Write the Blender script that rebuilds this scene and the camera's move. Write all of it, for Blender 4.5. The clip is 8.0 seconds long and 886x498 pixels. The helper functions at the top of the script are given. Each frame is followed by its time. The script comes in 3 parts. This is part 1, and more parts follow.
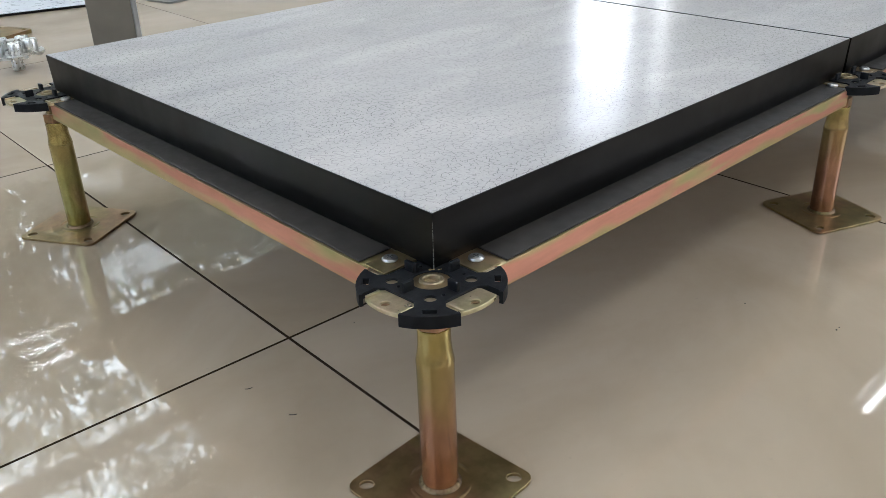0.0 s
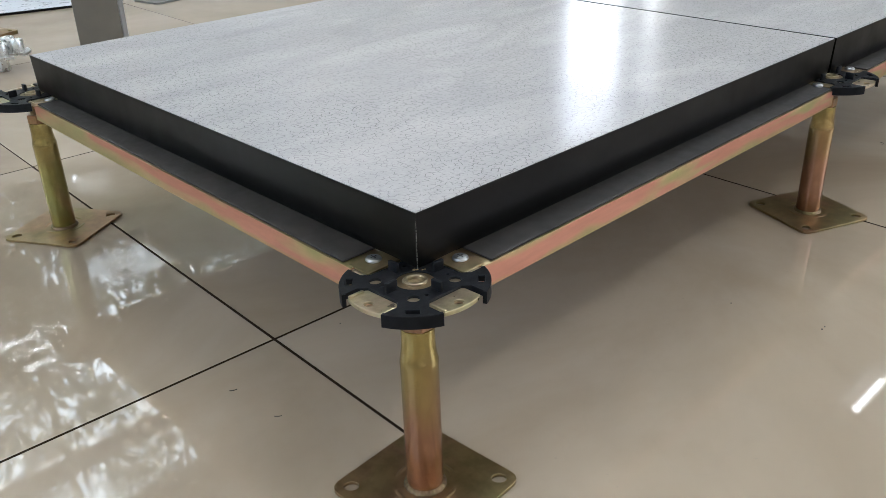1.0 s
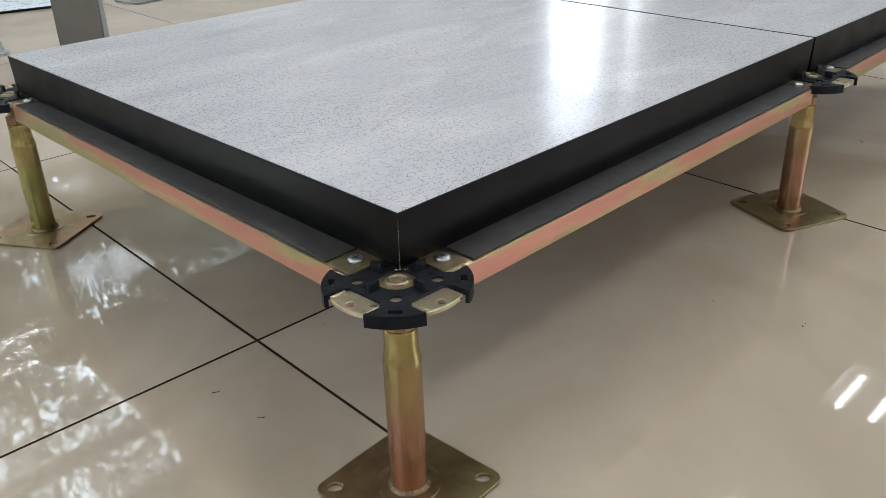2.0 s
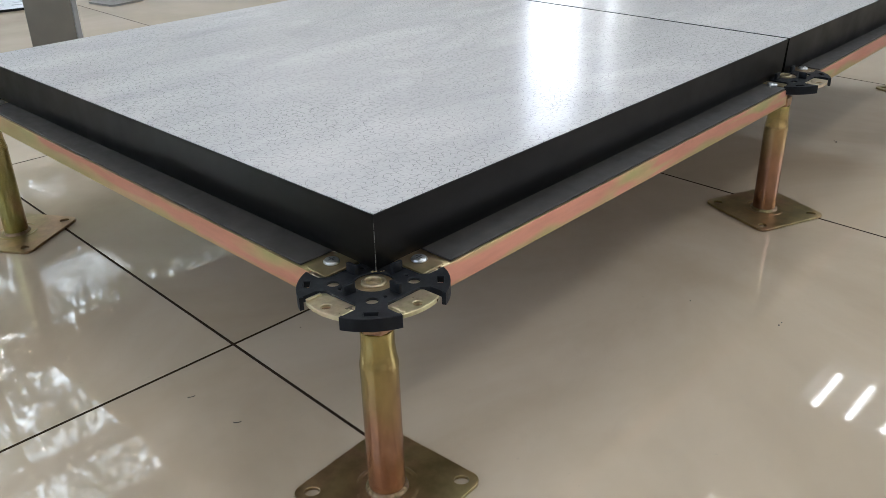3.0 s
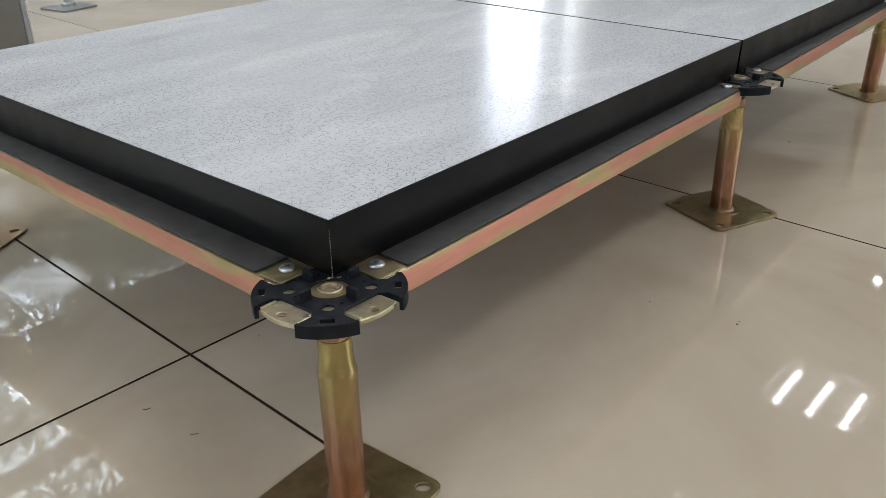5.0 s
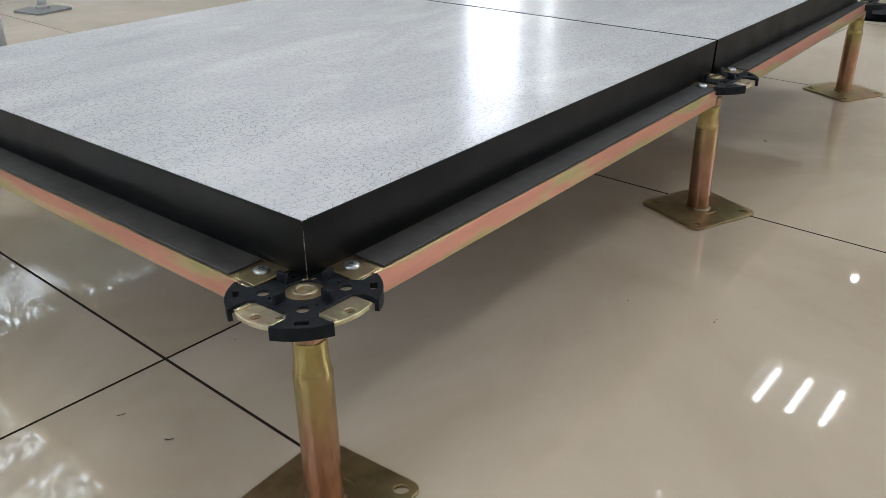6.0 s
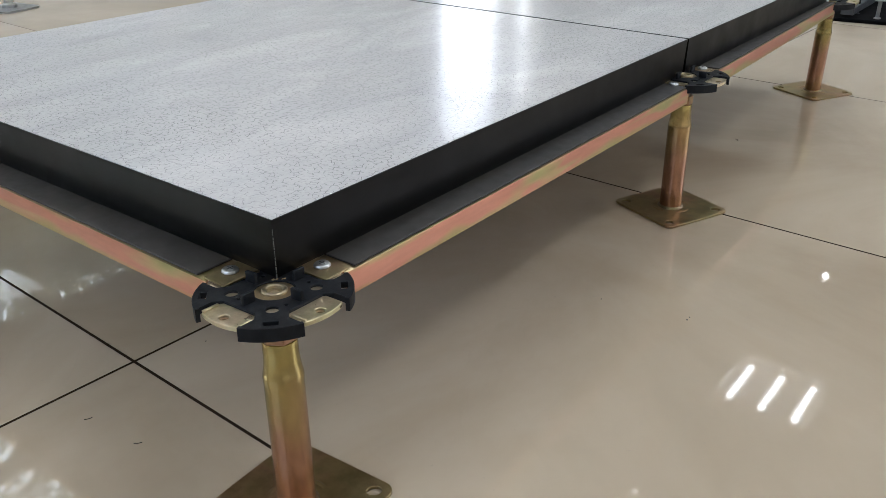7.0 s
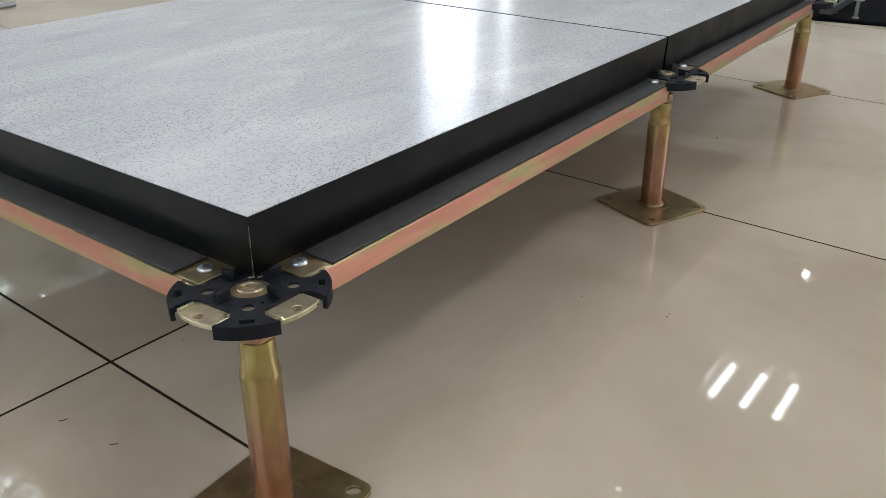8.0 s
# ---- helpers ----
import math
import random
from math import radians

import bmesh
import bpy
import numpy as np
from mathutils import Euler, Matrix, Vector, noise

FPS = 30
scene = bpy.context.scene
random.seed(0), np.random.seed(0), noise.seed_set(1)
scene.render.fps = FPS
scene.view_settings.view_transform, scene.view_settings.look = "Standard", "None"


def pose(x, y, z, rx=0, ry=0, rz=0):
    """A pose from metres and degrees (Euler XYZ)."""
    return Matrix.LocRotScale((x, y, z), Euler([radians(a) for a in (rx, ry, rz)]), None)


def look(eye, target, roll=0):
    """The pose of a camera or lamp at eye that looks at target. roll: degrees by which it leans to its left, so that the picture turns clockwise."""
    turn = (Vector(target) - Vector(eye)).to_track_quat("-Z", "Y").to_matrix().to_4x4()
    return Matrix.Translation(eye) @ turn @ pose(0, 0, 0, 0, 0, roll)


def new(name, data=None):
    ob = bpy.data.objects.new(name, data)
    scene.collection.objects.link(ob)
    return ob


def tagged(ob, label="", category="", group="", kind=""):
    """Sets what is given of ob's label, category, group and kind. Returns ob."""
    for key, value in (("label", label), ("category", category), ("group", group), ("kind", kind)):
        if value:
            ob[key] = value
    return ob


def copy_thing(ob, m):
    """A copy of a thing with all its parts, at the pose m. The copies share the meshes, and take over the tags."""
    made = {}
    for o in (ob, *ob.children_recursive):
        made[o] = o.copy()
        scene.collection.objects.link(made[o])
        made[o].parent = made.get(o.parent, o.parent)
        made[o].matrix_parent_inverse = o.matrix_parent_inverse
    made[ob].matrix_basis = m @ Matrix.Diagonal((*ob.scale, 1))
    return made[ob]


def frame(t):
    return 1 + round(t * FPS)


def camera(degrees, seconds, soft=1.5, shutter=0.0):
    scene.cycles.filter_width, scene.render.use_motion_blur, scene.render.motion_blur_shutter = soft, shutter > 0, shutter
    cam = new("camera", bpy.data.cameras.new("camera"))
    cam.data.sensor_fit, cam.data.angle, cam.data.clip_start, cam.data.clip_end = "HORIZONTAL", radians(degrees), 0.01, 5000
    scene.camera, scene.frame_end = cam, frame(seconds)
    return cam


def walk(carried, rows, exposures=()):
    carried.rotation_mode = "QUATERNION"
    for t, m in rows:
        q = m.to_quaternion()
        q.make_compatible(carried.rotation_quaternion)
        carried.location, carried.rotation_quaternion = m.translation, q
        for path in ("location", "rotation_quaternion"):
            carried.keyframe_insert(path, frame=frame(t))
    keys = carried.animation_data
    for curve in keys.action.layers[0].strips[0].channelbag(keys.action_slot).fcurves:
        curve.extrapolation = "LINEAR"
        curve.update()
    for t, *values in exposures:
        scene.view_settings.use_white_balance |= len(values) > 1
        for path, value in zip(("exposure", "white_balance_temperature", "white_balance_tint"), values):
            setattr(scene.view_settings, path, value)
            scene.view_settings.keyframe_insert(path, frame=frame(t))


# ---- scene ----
cam = camera(55.21, 8.0, soft=0.8)
# seconds, x, y, z, yaw, pitch, roll
PATH = [
    (0, -0.3056, -0.3344, 0.4068, -43.373, -26.864, -1.553),
    (0.5, -0.3032, -0.3365, 0.4058, -43.690, -26.828, -1.464),
    (1, -0.3012, -0.3366, 0.4050, -44.032, -26.786, -1.399),
    (1.5, -0.3006, -0.3371, 0.4048, -44.514, -26.809, -1.343),
    (3, -0.2967, -0.3376, 0.4027, -46.686, -26.673, -0.917),
    (3.5, -0.2942, -0.3376, 0.4015, -47.285, -26.594, -0.845),
    (4, -0.2932, -0.3382, 0.4008, -47.939, -26.453, -0.781),
    (4.5, -0.2916, -0.3376, 0.4005, -48.782, -26.425, -0.621),
    (6, -0.2867, -0.3395, 0.3978, -50.765, -26.233, -0.527),
    (6.5, -0.2829, -0.3396, 0.3957, -51.998, -26.267, -0.117),
    (7, -0.2824, -0.3392, 0.3948, -52.592, -26.211, -0.051),
    (7.5, -0.2794, -0.3405, 0.3915, -53.190, -26.137, 0.063),
    (8, -0.2788, -0.3407, 0.3917, -53.805, -26.202, 0.266),
]


def held(x, y, z, yaw, pitch, roll):
    return pose(x, y, z, 90 + pitch, 0, yaw) @ pose(0, 0, 0, 0, 0, roll)


walk(cam, [(r[0], held(*r[1:])) for r in PATH], exposures=[(0.0, 2.62, 5800, 7), (8.0, 2.62, 5800, 7)])

# ---- light ----
world = bpy.data.worlds.new("sky")
scene.world = world
world.use_nodes = True
wn = world.node_tree
for n in list(wn.nodes):
    wn.nodes.remove(n)
w_out = wn.nodes.new("ShaderNodeOutputWorld")
w_bg = wn.nodes.new("ShaderNodeBackground")
w_sky = wn.nodes.new("ShaderNodeTexSky")
w_sky.sky_type = 'NISHITA'
w_sky.sun_disc = False
w_sky.sun_elevation = radians(46)
w_sky.sun_rotation = radians(94)
w_sky.dust_density = 9.0
w_sky.air_density = 0.7
w_bg.inputs["Strength"].default_value = 0.15
wn.links.new(w_sky.outputs[0], w_bg.inputs[0])
wn.links.new(w_bg.outputs[0], w_out.inputs[0])


def lamp(name, kind, m, energy, color=(1, 1, 1), size=(1.0, 1.0), angle=0.5):
    data = bpy.data.lights.new(name, kind)
    data.energy, data.color = energy, color
    if kind == 'AREA':
        data.shape, data.size, data.size_y = 'RECTANGLE', size[0], size[1]
    if kind == 'SUN':
        data.angle = radians(angle)
    ob = new(name, data)
    ob.matrix_world = m
    return ob


SUN = lamp("sun", 'SUN', look((6.0, -0.4, 6.2), (0, 0, 0)), 3.0, (1.0, 0.95, 0.88), angle=2)
# added daylight fill at unseen openings behind the camera's back and side
lamp("fill_light_west", 'AREA', look((-2.9, 0.6, 1.75), (2.0, 0.6, 2.3)), 5.0, (0.92, 0.97, 1.0), (2.6, 1.5))
lamp("fill_light_south", 'AREA', look((3.4, -2.9, 1.75), (3.2, 2.0, 2.7)), 2.4, (0.92, 0.97, 1.0), (3.0, 1.5))

# ---- materials ----


class Mat:
    """A node material with a principled surface and short ways to add to it."""

    def __init__(self, name, color=(0.5, 0.5, 0.5), rough=0.5, metal=0.0, ior=1.45, coat=0.0):
        self.m = bpy.data.materials.new(name)
        self.m.use_nodes = True
        self.t = self.m.node_tree
        self.b = self.t.nodes["Principled BSDF"]
        self.b.inputs["Base Color"].default_value = (*color, 1)
        self.b.inputs["Roughness"].default_value = rough
        self.b.inputs["Metallic"].default_value = metal
        self.b.inputs["IOR"].default_value = ior
        self.b.inputs["Coat Weight"].default_value = coat
        self.coord = self.t.nodes.new("ShaderNodeTexCoord")

    def node(self, kind, **inputs):
        n = self.t.nodes.new(kind)
        for k, v in inputs.items():
            n.inputs[k.replace("_", " ")].default_value = v
        return n

    def link(self, a, b):
        self.t.links.new(a, b)

    def place(self, scale=(1, 1, 1), shift_by_object=False):
        mp = self.t.nodes.new("ShaderNodeMapping")
        mp.inputs["Scale"].default_value = scale
        self.link(self.coord.outputs["Object"], mp.inputs["Vector"])
        if shift_by_object:
            info = self.t.nodes.new("ShaderNodeObjectInfo")
            mul = self.t.nodes.new("ShaderNodeMath")
            mul.operation = 'MULTIPLY'
            mul.inputs[1].default_value = 37.0
            self.link(info.outputs["Random"], mul.inputs[0])
            self.link(mul.outputs[0], mp.inputs["Location"])
        return mp.outputs[0]

    def noise(self, vec, scale, detail=3.0, rough=0.55, distort=0.0):
        n = self.node("ShaderNodeTexNoise", Scale=scale, Detail=detail, Roughness=rough, Distortion=distort)
        self.link(vec, n.inputs["Vector"])
        return n.outputs["Fac"]

    def ramp(self, fac, *stops):
        r = self.t.nodes.new("ShaderNodeValToRGB")
        e = r.color_ramp.elements
        while len(e) < len(stops):
            e.new(0.5)
        for el, (p, c) in zip(e, stops):
            el.position = p
            el.color = (*c, 1) if isinstance(c, tuple) else (c, c, c, 1)
        self.link(fac, r.inputs[0])
        return r.outputs[0]

    def mix(self, fac, a, b, kind='MIX'):
        n = self.t.nodes.new("ShaderNodeMix")
        n.data_type, n.blend_type = 'RGBA', kind
        for v, i in ((fac, 0), (a, 6), (b, 7)):
            if isinstance(v, (int, float)):
                n.inputs[i].default_value = v
            elif isinstance(v, tuple):
                n.inputs[i].default_value = (*v, 1)
            else:
                self.link(v, n.inputs[i])
        return n.outputs[2]

    def color(self, s):
        self.link(s, self.b.inputs["Base Color"])

    def rough(self, s):
        self.link(s, self.b.inputs["Roughness"])

    def bump(self, height, strength=0.2, distance=0.001):
        n = self.node("ShaderNodeBump", Strength=strength, Distance=distance)
        self.link(height, n.inputs["Height"])
        self.link(n.outputs[0], self.b.inputs["Normal"])


def laminate_material():
    m = Mat("crackle_laminate", rough=0.2, ior=1.5)
    v = m.place()
    # warp the coordinates a little, so that the cracks run crooked
    nz = m.node("ShaderNodeTexNoise", Scale=60.0, Detail=1.0)
    m.link(v, nz.inputs["Vector"])
    add = m.node("ShaderNodeVectorMath")
    add.operation = 'MULTIPLY_ADD'
    m.link(nz.outputs["Color"], add.inputs[0])
    add.inputs[1].default_value = (0.0035, 0.0035, 0.0)
    m.link(v, add.inputs[2])

    def cracks(scale, width):
        vo = m.t.nodes.new("ShaderNodeTexVoronoi")
        vo.feature = 'DISTANCE_TO_EDGE'
        vo.voronoi_dimensions = '2D'
        vo.inputs["Scale"].default_value = scale
        m.link(add.outputs[0], vo.inputs["Vector"])
        return m.ramp(vo.outputs["Distance"], (0.0, 1.0), (width, 0.0))

    fine = cracks(225.0, 0.08)
    broken = m.ramp(m.noise(v, 190.0, 2.0), (0.47, 0.0), (0.54, 1.0))
    patch = m.ramp(m.noise(v, 7.0, 3.0), (0.3, 0.55), (0.6, 1.0))
    lines = m.mix(1.0, fine, m.mix(1.0, broken, patch, 'MULTIPLY'), 'MULTIPLY')
    cloud = m.ramp(m.noise(m.place((1.0, 2.6, 1.0)), 5.0, 5.0, 0.6, 0.8),
                   (0.3, (0.462, 0.455, 0.460)), (0.52, (0.532, 0.520, 0.518)), (0.72, (0.612, 0.595, 0.588)))
    grain = m.mix(0.25, cloud, m.ramp(m.noise(v, 420.0, 2.0), (0.3, 0.55), (0.7, 0.95)), 'MULTIPLY')
    m.color(m.mix(lines, grain, (0.11, 0.11, 0.115)))
    m.rough(m.ramp(m.noise(m.place((1.0, 3.0, 1.0)), 14.0, 4.0), (0.3, 0.12), (0.7, 0.215)))
    m.bump(m.mix(0.5, lines, m.noise(v, 250.0, 2.0)), 0.12, 0.0004)
    return m.m


def tile_material():
    m = Mat("polished_cream_tile", rough=0.05, ior=1.55)
    v = m.place(shift_by_object=True)
    body = m.ramp(m.noise(v, 2.4, 6.0, 0.6, 0.6), (0.32, (0.316, 0.249, 0.173)), (0.5, (0.385, 0.313, 0.228)), (0.68, (0.446, 0.373, 0.286)))
    vein = m.ramp(m.noise(v, 5.0, 4.0, 0.5, 2.5), (0.48, 0.0), (0.5, 0.07), (0.52, 0.0))
    speck = m.ramp(m.noise(v, 160.0, 2.0), (0.72, 0.0), (0.78, 0.3))
    m.color(m.mix(speck, m.mix(vein, body, (0.32, 0.28, 0.23)), (0.30, 0.27, 0.22)))
    m.rough(m.ramp(m.noise(v, 9.0, 5.0), (0.3, 0.026), (0.7, 0.036)))
    m.bump(m.noise(v, 5.0, 1.0), 0.012, 0.0004)
    return m.m


def zinc_material(name, gold, pink, green, scale, rough=0.36, along=(1, 1, 1), bands=((0.34, "g"), (0.47, "y"), (0.55, "p"), (0.7, "y")), dirt=0.72, fine=3.0, bend=0.5, neck=None, hem=None):
    """Yellow-passivated zinc plating, with pink and green bloom."""
    m = Mat(name, rough=rough, metal=0.9)
    v = m.place(along, True)
    bloom = m.ramp(m.noise(v, scale, fine, 0.5, bend), *[(p, dict(g=green, y=gold, p=pink)[k]) for p, k in bands])
    if neck:
        # the necked top took a greener plating, fading down the tube
        sep = m.t.nodes.new("ShaderNodeSeparateXYZ")
        m.link(m.coord.outputs["Object"], sep.inputs[0])
        wob = m.node("ShaderNodeMath")
        wob.operation = 'MULTIPLY_ADD'
        m.link(m.noise(v, scale * 1.5, 1.0), wob.inputs[0])
        wob.inputs[1].default_value = 0.09
        m.link(sep.outputs["Z"], wob.inputs[2])
        bloom = m.mix(m.ramp(wob.outputs[0], (0.095, 0.0), (0.150, 1.0)), bloom, neck)
    if hem:
        # greener plating gathered unevenly along the lower edge
        sep = m.t.nodes.new("ShaderNodeSeparateXYZ")
        m.link(m.coord.outputs["Object"], sep.inputs[0])
        wob = m.node("ShaderNodeMath")
        wob.operation = 'MULTIPLY_ADD'
        m.link(m.noise(m.place((1.2, 1.0, 0.4), True), 9.0, 2.0), wob.inputs[0])
        wob.inputs[1].default_value = 0.034
        m.link(sep.outputs["Z"], wob.inputs[2])
        bloom = m.mix(m.ramp(wob.outputs[0], (0.1550, 1.0), (0.1588, 0.0)), bloom, hem)
    stain = m.ramp(m.noise(v, scale * 6, 4.0), (0.35, dirt), (0.65, 1.0))
    m.color(m.mix(1.0, bloom, stain, 'MULTIPLY'))
    m.rough(m.ramp(m.noise(v, scale * 3, 2.0), (0.3, rough - 0.04), (0.7, rough + 0.06)))
    return m.m


def plain_material(name, color, rough, metal=0.0, vary=0.15, scale=60.0, bump=0.08, coat=0.0):
    m = Mat(name, color, rough, metal, ior=1.33 if max(color) < 0.02 else 1.45, coat=coat)
    v = m.place(shift_by_object=True)
    if max(color) < 0.012:
        m.b.inputs["Specular IOR Level"].default_value = 0.1 if rough > 0.8 else 0.3
    low = tuple(c * (1 - vary) for c in color)
    high = tuple(min(1.0, c * (1 + vary)) for c in color)
    a = m.ramp(m.noise(v, scale, 4.0), (0.3, low), (0.7, high))
    b = m.ramp(m.noise(v, scale * 0.12, 3.0), (0.3, 0.9), (0.7, 1.0))
    m.color(m.mix(1.0, a, b, 'MULTIPLY'))
    m.rough(m.ramp(m.noise(v, scale * 2.0, 3.0), (0.3, max(0.02, rough - 0.06)), (0.7, min(1.0, rough + 0.08))))
    m.bump(m.noise(v, scale * 6.0, 2.0), bump, 0.0005)
    return m.m


def glow_material(name, color, strength):
    m = Mat(name, color, 0.4)
    m.b.inputs["Emission Color"].default_value = (*color, 1)
    m.b.inputs["Emission Strength"].default_value = strength
    return m.m


def glass_material():
    m = Mat("window_glass", (0.96, 0.98, 0.97), 0.0, ior=1.45)
    m.b.inputs["Transmission Weight"].default_value = 1.0
    return m.m


def leaf_material():
    m = Mat("leaf", rough=0.5)
    v = m.place()
    col = m.ramp(m.noise(v, 3.0, 3.0), (0.3, (0.05, 0.075, 0.03)), (0.7, (0.12, 0.15, 0.07)))
    m.color(col)
    tr = m.t.nodes.new("ShaderNodeBsdfTranslucent")
    m.link(col, tr.inputs["Color"])
    mixer = m.t.nodes.new("ShaderNodeMixShader")
    mixer.inputs[0].default_value = 0.45
    m.link(m.b.outputs[0], mixer.inputs[1])
    m.link(tr.outputs[0], mixer.inputs[2])
    m.link(mixer.outputs[0], m.t.nodes["Material Output"].inputs["Surface"])
    return m.m


LAMINATE = laminate_material()
TILE = tile_material()
GROUT = plain_material("dark_grout", (0.027, 0.0165, 0.0085), 0.95)
GROUT.node_tree.nodes["Principled BSDF"].inputs["Specular IOR Level"].default_value = 0.1
ZINC_STRINGER = zinc_material("zinc_stringer", (0.50, 0.36, 0.19), (0.56, 0.265, 0.185), (0.41, 0.37, 0.165), 5.0, 0.40, (1.5, 1.0, 8.0), ((0.35, "g"), (0.42, "y"), (0.48, "p"), (0.66, "p"), (0.75, "y")), 0.90, 1.5, hem=(0.40, 0.345, 0.15))
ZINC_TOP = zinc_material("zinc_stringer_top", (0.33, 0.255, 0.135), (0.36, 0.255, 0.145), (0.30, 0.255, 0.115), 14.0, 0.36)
ZINC_TUBE = zinc_material("zinc_tube", (0.45, 0.305, 0.155), (0.43, 0.235, 0.145), (0.37, 0.345, 0.12), 22.0, 0.21, (1, 1, 0.45), ((0.38, "g"), (0.46, "y"), (0.54, "p"), (0.85, "p")), 0.76, 1.5, 0.2, (0.42, 0.33, 0.12))
ZINC_PLATE = zinc_material("zinc_plate", (0.34, 0.25, 0.12), (0.36, 0.23, 0.13), (0.29, 0.24, 0.11), 12.0, 0.42)
ZINC_TAB = zinc_material("zinc_tab", (0.56, 0.48, 0.31), (0.58, 0.46, 0.32), (0.51, 0.46, 0.27), 34.0, 0.31, dirt=0.80)
WELD = zinc_material("weld_bead", (0.20, 0.15, 0.08), (0.21, 0.14, 0.085), (0.18, 0.15, 0.07), 60.0, 0.45)
ZINC_NUT = zinc_material("zinc_nut", (0.36, 0.235, 0.125), (0.38, 0.215, 0.13), (0.30, 0.225, 0.105), 50.0, 0.34)
ZINC_BUSH = zinc_material("zinc_bushing", (0.44, 0.37, 0.24), (0.45, 0.36, 0.25), (0.40, 0.36, 0.22), 40.0, 0.38)
BLACK_PLASTIC = plain_material("black_plastic", (0.009, 0.0098, 0.0118), 0.45, vary=0.3, scale=160.0)
BLACK_EDGE = plain_material("black_pvc_edge", (0.0025, 0.0025, 0.0022), 0.36, vary=0.06, scale=12.0, bump=0.0)
BLACK_RUBBER = plain_material("black_rubber_gasket", (0.034, 0.0295, 0.0255), 0.62, vary=0.35, scale=90.0)
STEEL = plain_material("bright_steel", (0.48, 0.48, 0.47), 0.36, 1.0, vary=0.1, scale=200.0)
CAST_ALU = plain_material("cast_aluminium", (0.66, 0.66, 0.64), 0.3, 1.0, vary=0.15, scale=120.0)
GREY_PAINT = plain_material("grey_olive_paint", (0.17, 0.155, 0.125), 0.5, vary=0.08, scale=25.0)
WHITE_WALL = plain_material("white_wall_paint", (0.84, 0.83, 0.80), 0.85, vary=0.03, scale=14.0)
# guessed grey-beige; the darker tone puts the backlit wall's shade into its colour
BACKLIT_WALL = plain_material("backlit_wall_tone", (0.62, 0.60, 0.56), 0.85, vary=0.04, scale=14.0)
WHITE_CEIL = plain_material("white_ceiling_paint", (0.87, 0.86, 0.84), 0.9, vary=0.03, scale=9.0)
FRAME_ALU = plain_material("window_frame_paint", (0.35, 0.35, 0.34), 0.4, 0.3, vary=0.06)
BLACK_BOARD = plain_material("black_board", (0.003, 0.003, 0.0035), 0.9, vary=0.25, scale=20.0)
DARK_RAIL = plain_material("dark_rail_paint", (0.035, 0.037, 0.04), 0.45, vary=0.2)
STAND_GREY = plain_material("stand_grey_paint", (0.20, 0.195, 0.18), 0.35, 0.3, vary=0.1)
PALE_TOP = plain_material("pale_blue_grey_laminate", (0.62, 0.65, 0.70), 0.3, vary=0.06, scale=30.0)
BARK = plain_material("bark", (0.10, 0.075, 0.05), 0.9, vary=0.4, scale=12.0, bump=0.5)
LEAF = leaf_material()
PAVING = plain_material("pale_paving", (0.48, 0.46, 0.42), 0.85, vary=0.15, scale=4.0)
GLASS = glass_material()
TUBE_GLOW = glow_material("lit_tube", (1.0, 0.98, 0.94), 4.5)
BRIGHT_GLOW = glow_material("bright_lit_tube", (1.0, 0.98, 0.94), 16.0)
WARM_GLOW = glow_material("warm_lit_tube", (1.0, 0.90, 0.76), 0.9)
DIM_GLOW = glow_material("dim_downlight", (1.0, 0.88, 0.74), 1.3)
SPOT_GLOW = glow_material("lit_downlight", (1.0, 0.95, 0.86), 18.0)
UNDERSIDE = plain_material("pale_grey_underside", (0.36, 0.29, 0.205), 0.5, 0.0, vary=0.06, scale=20.0)
PALE_WEAR = plain_material("worn_edge", (0.15, 0.145, 0.125), 0.7)
ADHESIVE = plain_material("dried_adhesive", (0.42, 0.30, 0.14), 0.55, vary=0.3)
FIBRE = plain_material("dark_fibre", (0.05, 0.04, 0.03), 0.8)

# ---- mesh helpers ----


def box(bm, x0, x1, y0, y1, z0, z1, bevel=0.0, seg=2):
    r = bmesh.ops.create_cube(bm, size=1.0, matrix=Matrix.Translation(((x0 + x1) / 2, (y0 + y1) / 2, (z0 + z1) / 2)) @ Matrix.Diagonal((x1 - x0, y1 - y0, z1 - z0, 1)))
    if bevel:
        edges = {e for v in r["verts"] for e in v.link_edges}
        bmesh.ops.bevel(bm, geom=list(edges), offset=bevel, segments=seg, affect='EDGES', profile=0.5)
    return bm


def lathe(bm, profile, steps=32, at=(0, 0, 0)):
    """A body of revolution about z from (radius, height) pairs, closed at the axis where the radius is 0."""
    rings = []
    for r, z in profile:
        if r < 1e-7:
            rings.append([bm.verts.new((at[0], at[1], at[2] + z))])
        else:
            rings.append([bm.verts.new((at[0] + r * math.cos(2 * math.pi * i / steps), at[1] + r * math.sin(2 * math.pi * i / steps), at[2] + z)) for i in range(steps)])
    for a, b in zip(rings, rings[1:]):
        for i in range(steps):
            j = (i + 1) % steps
            if len(a) == 1 and len(b) > 1:
                bm.faces.new((a[0], b[i], b[j]))
            elif len(b) == 1 and len(a) > 1:
                bm.faces.new((a[i], b[0], a[j]))
            elif len(a) > 1:
                bm.faces.new((a[i], b[i], b[j], a[j]))
    return bm


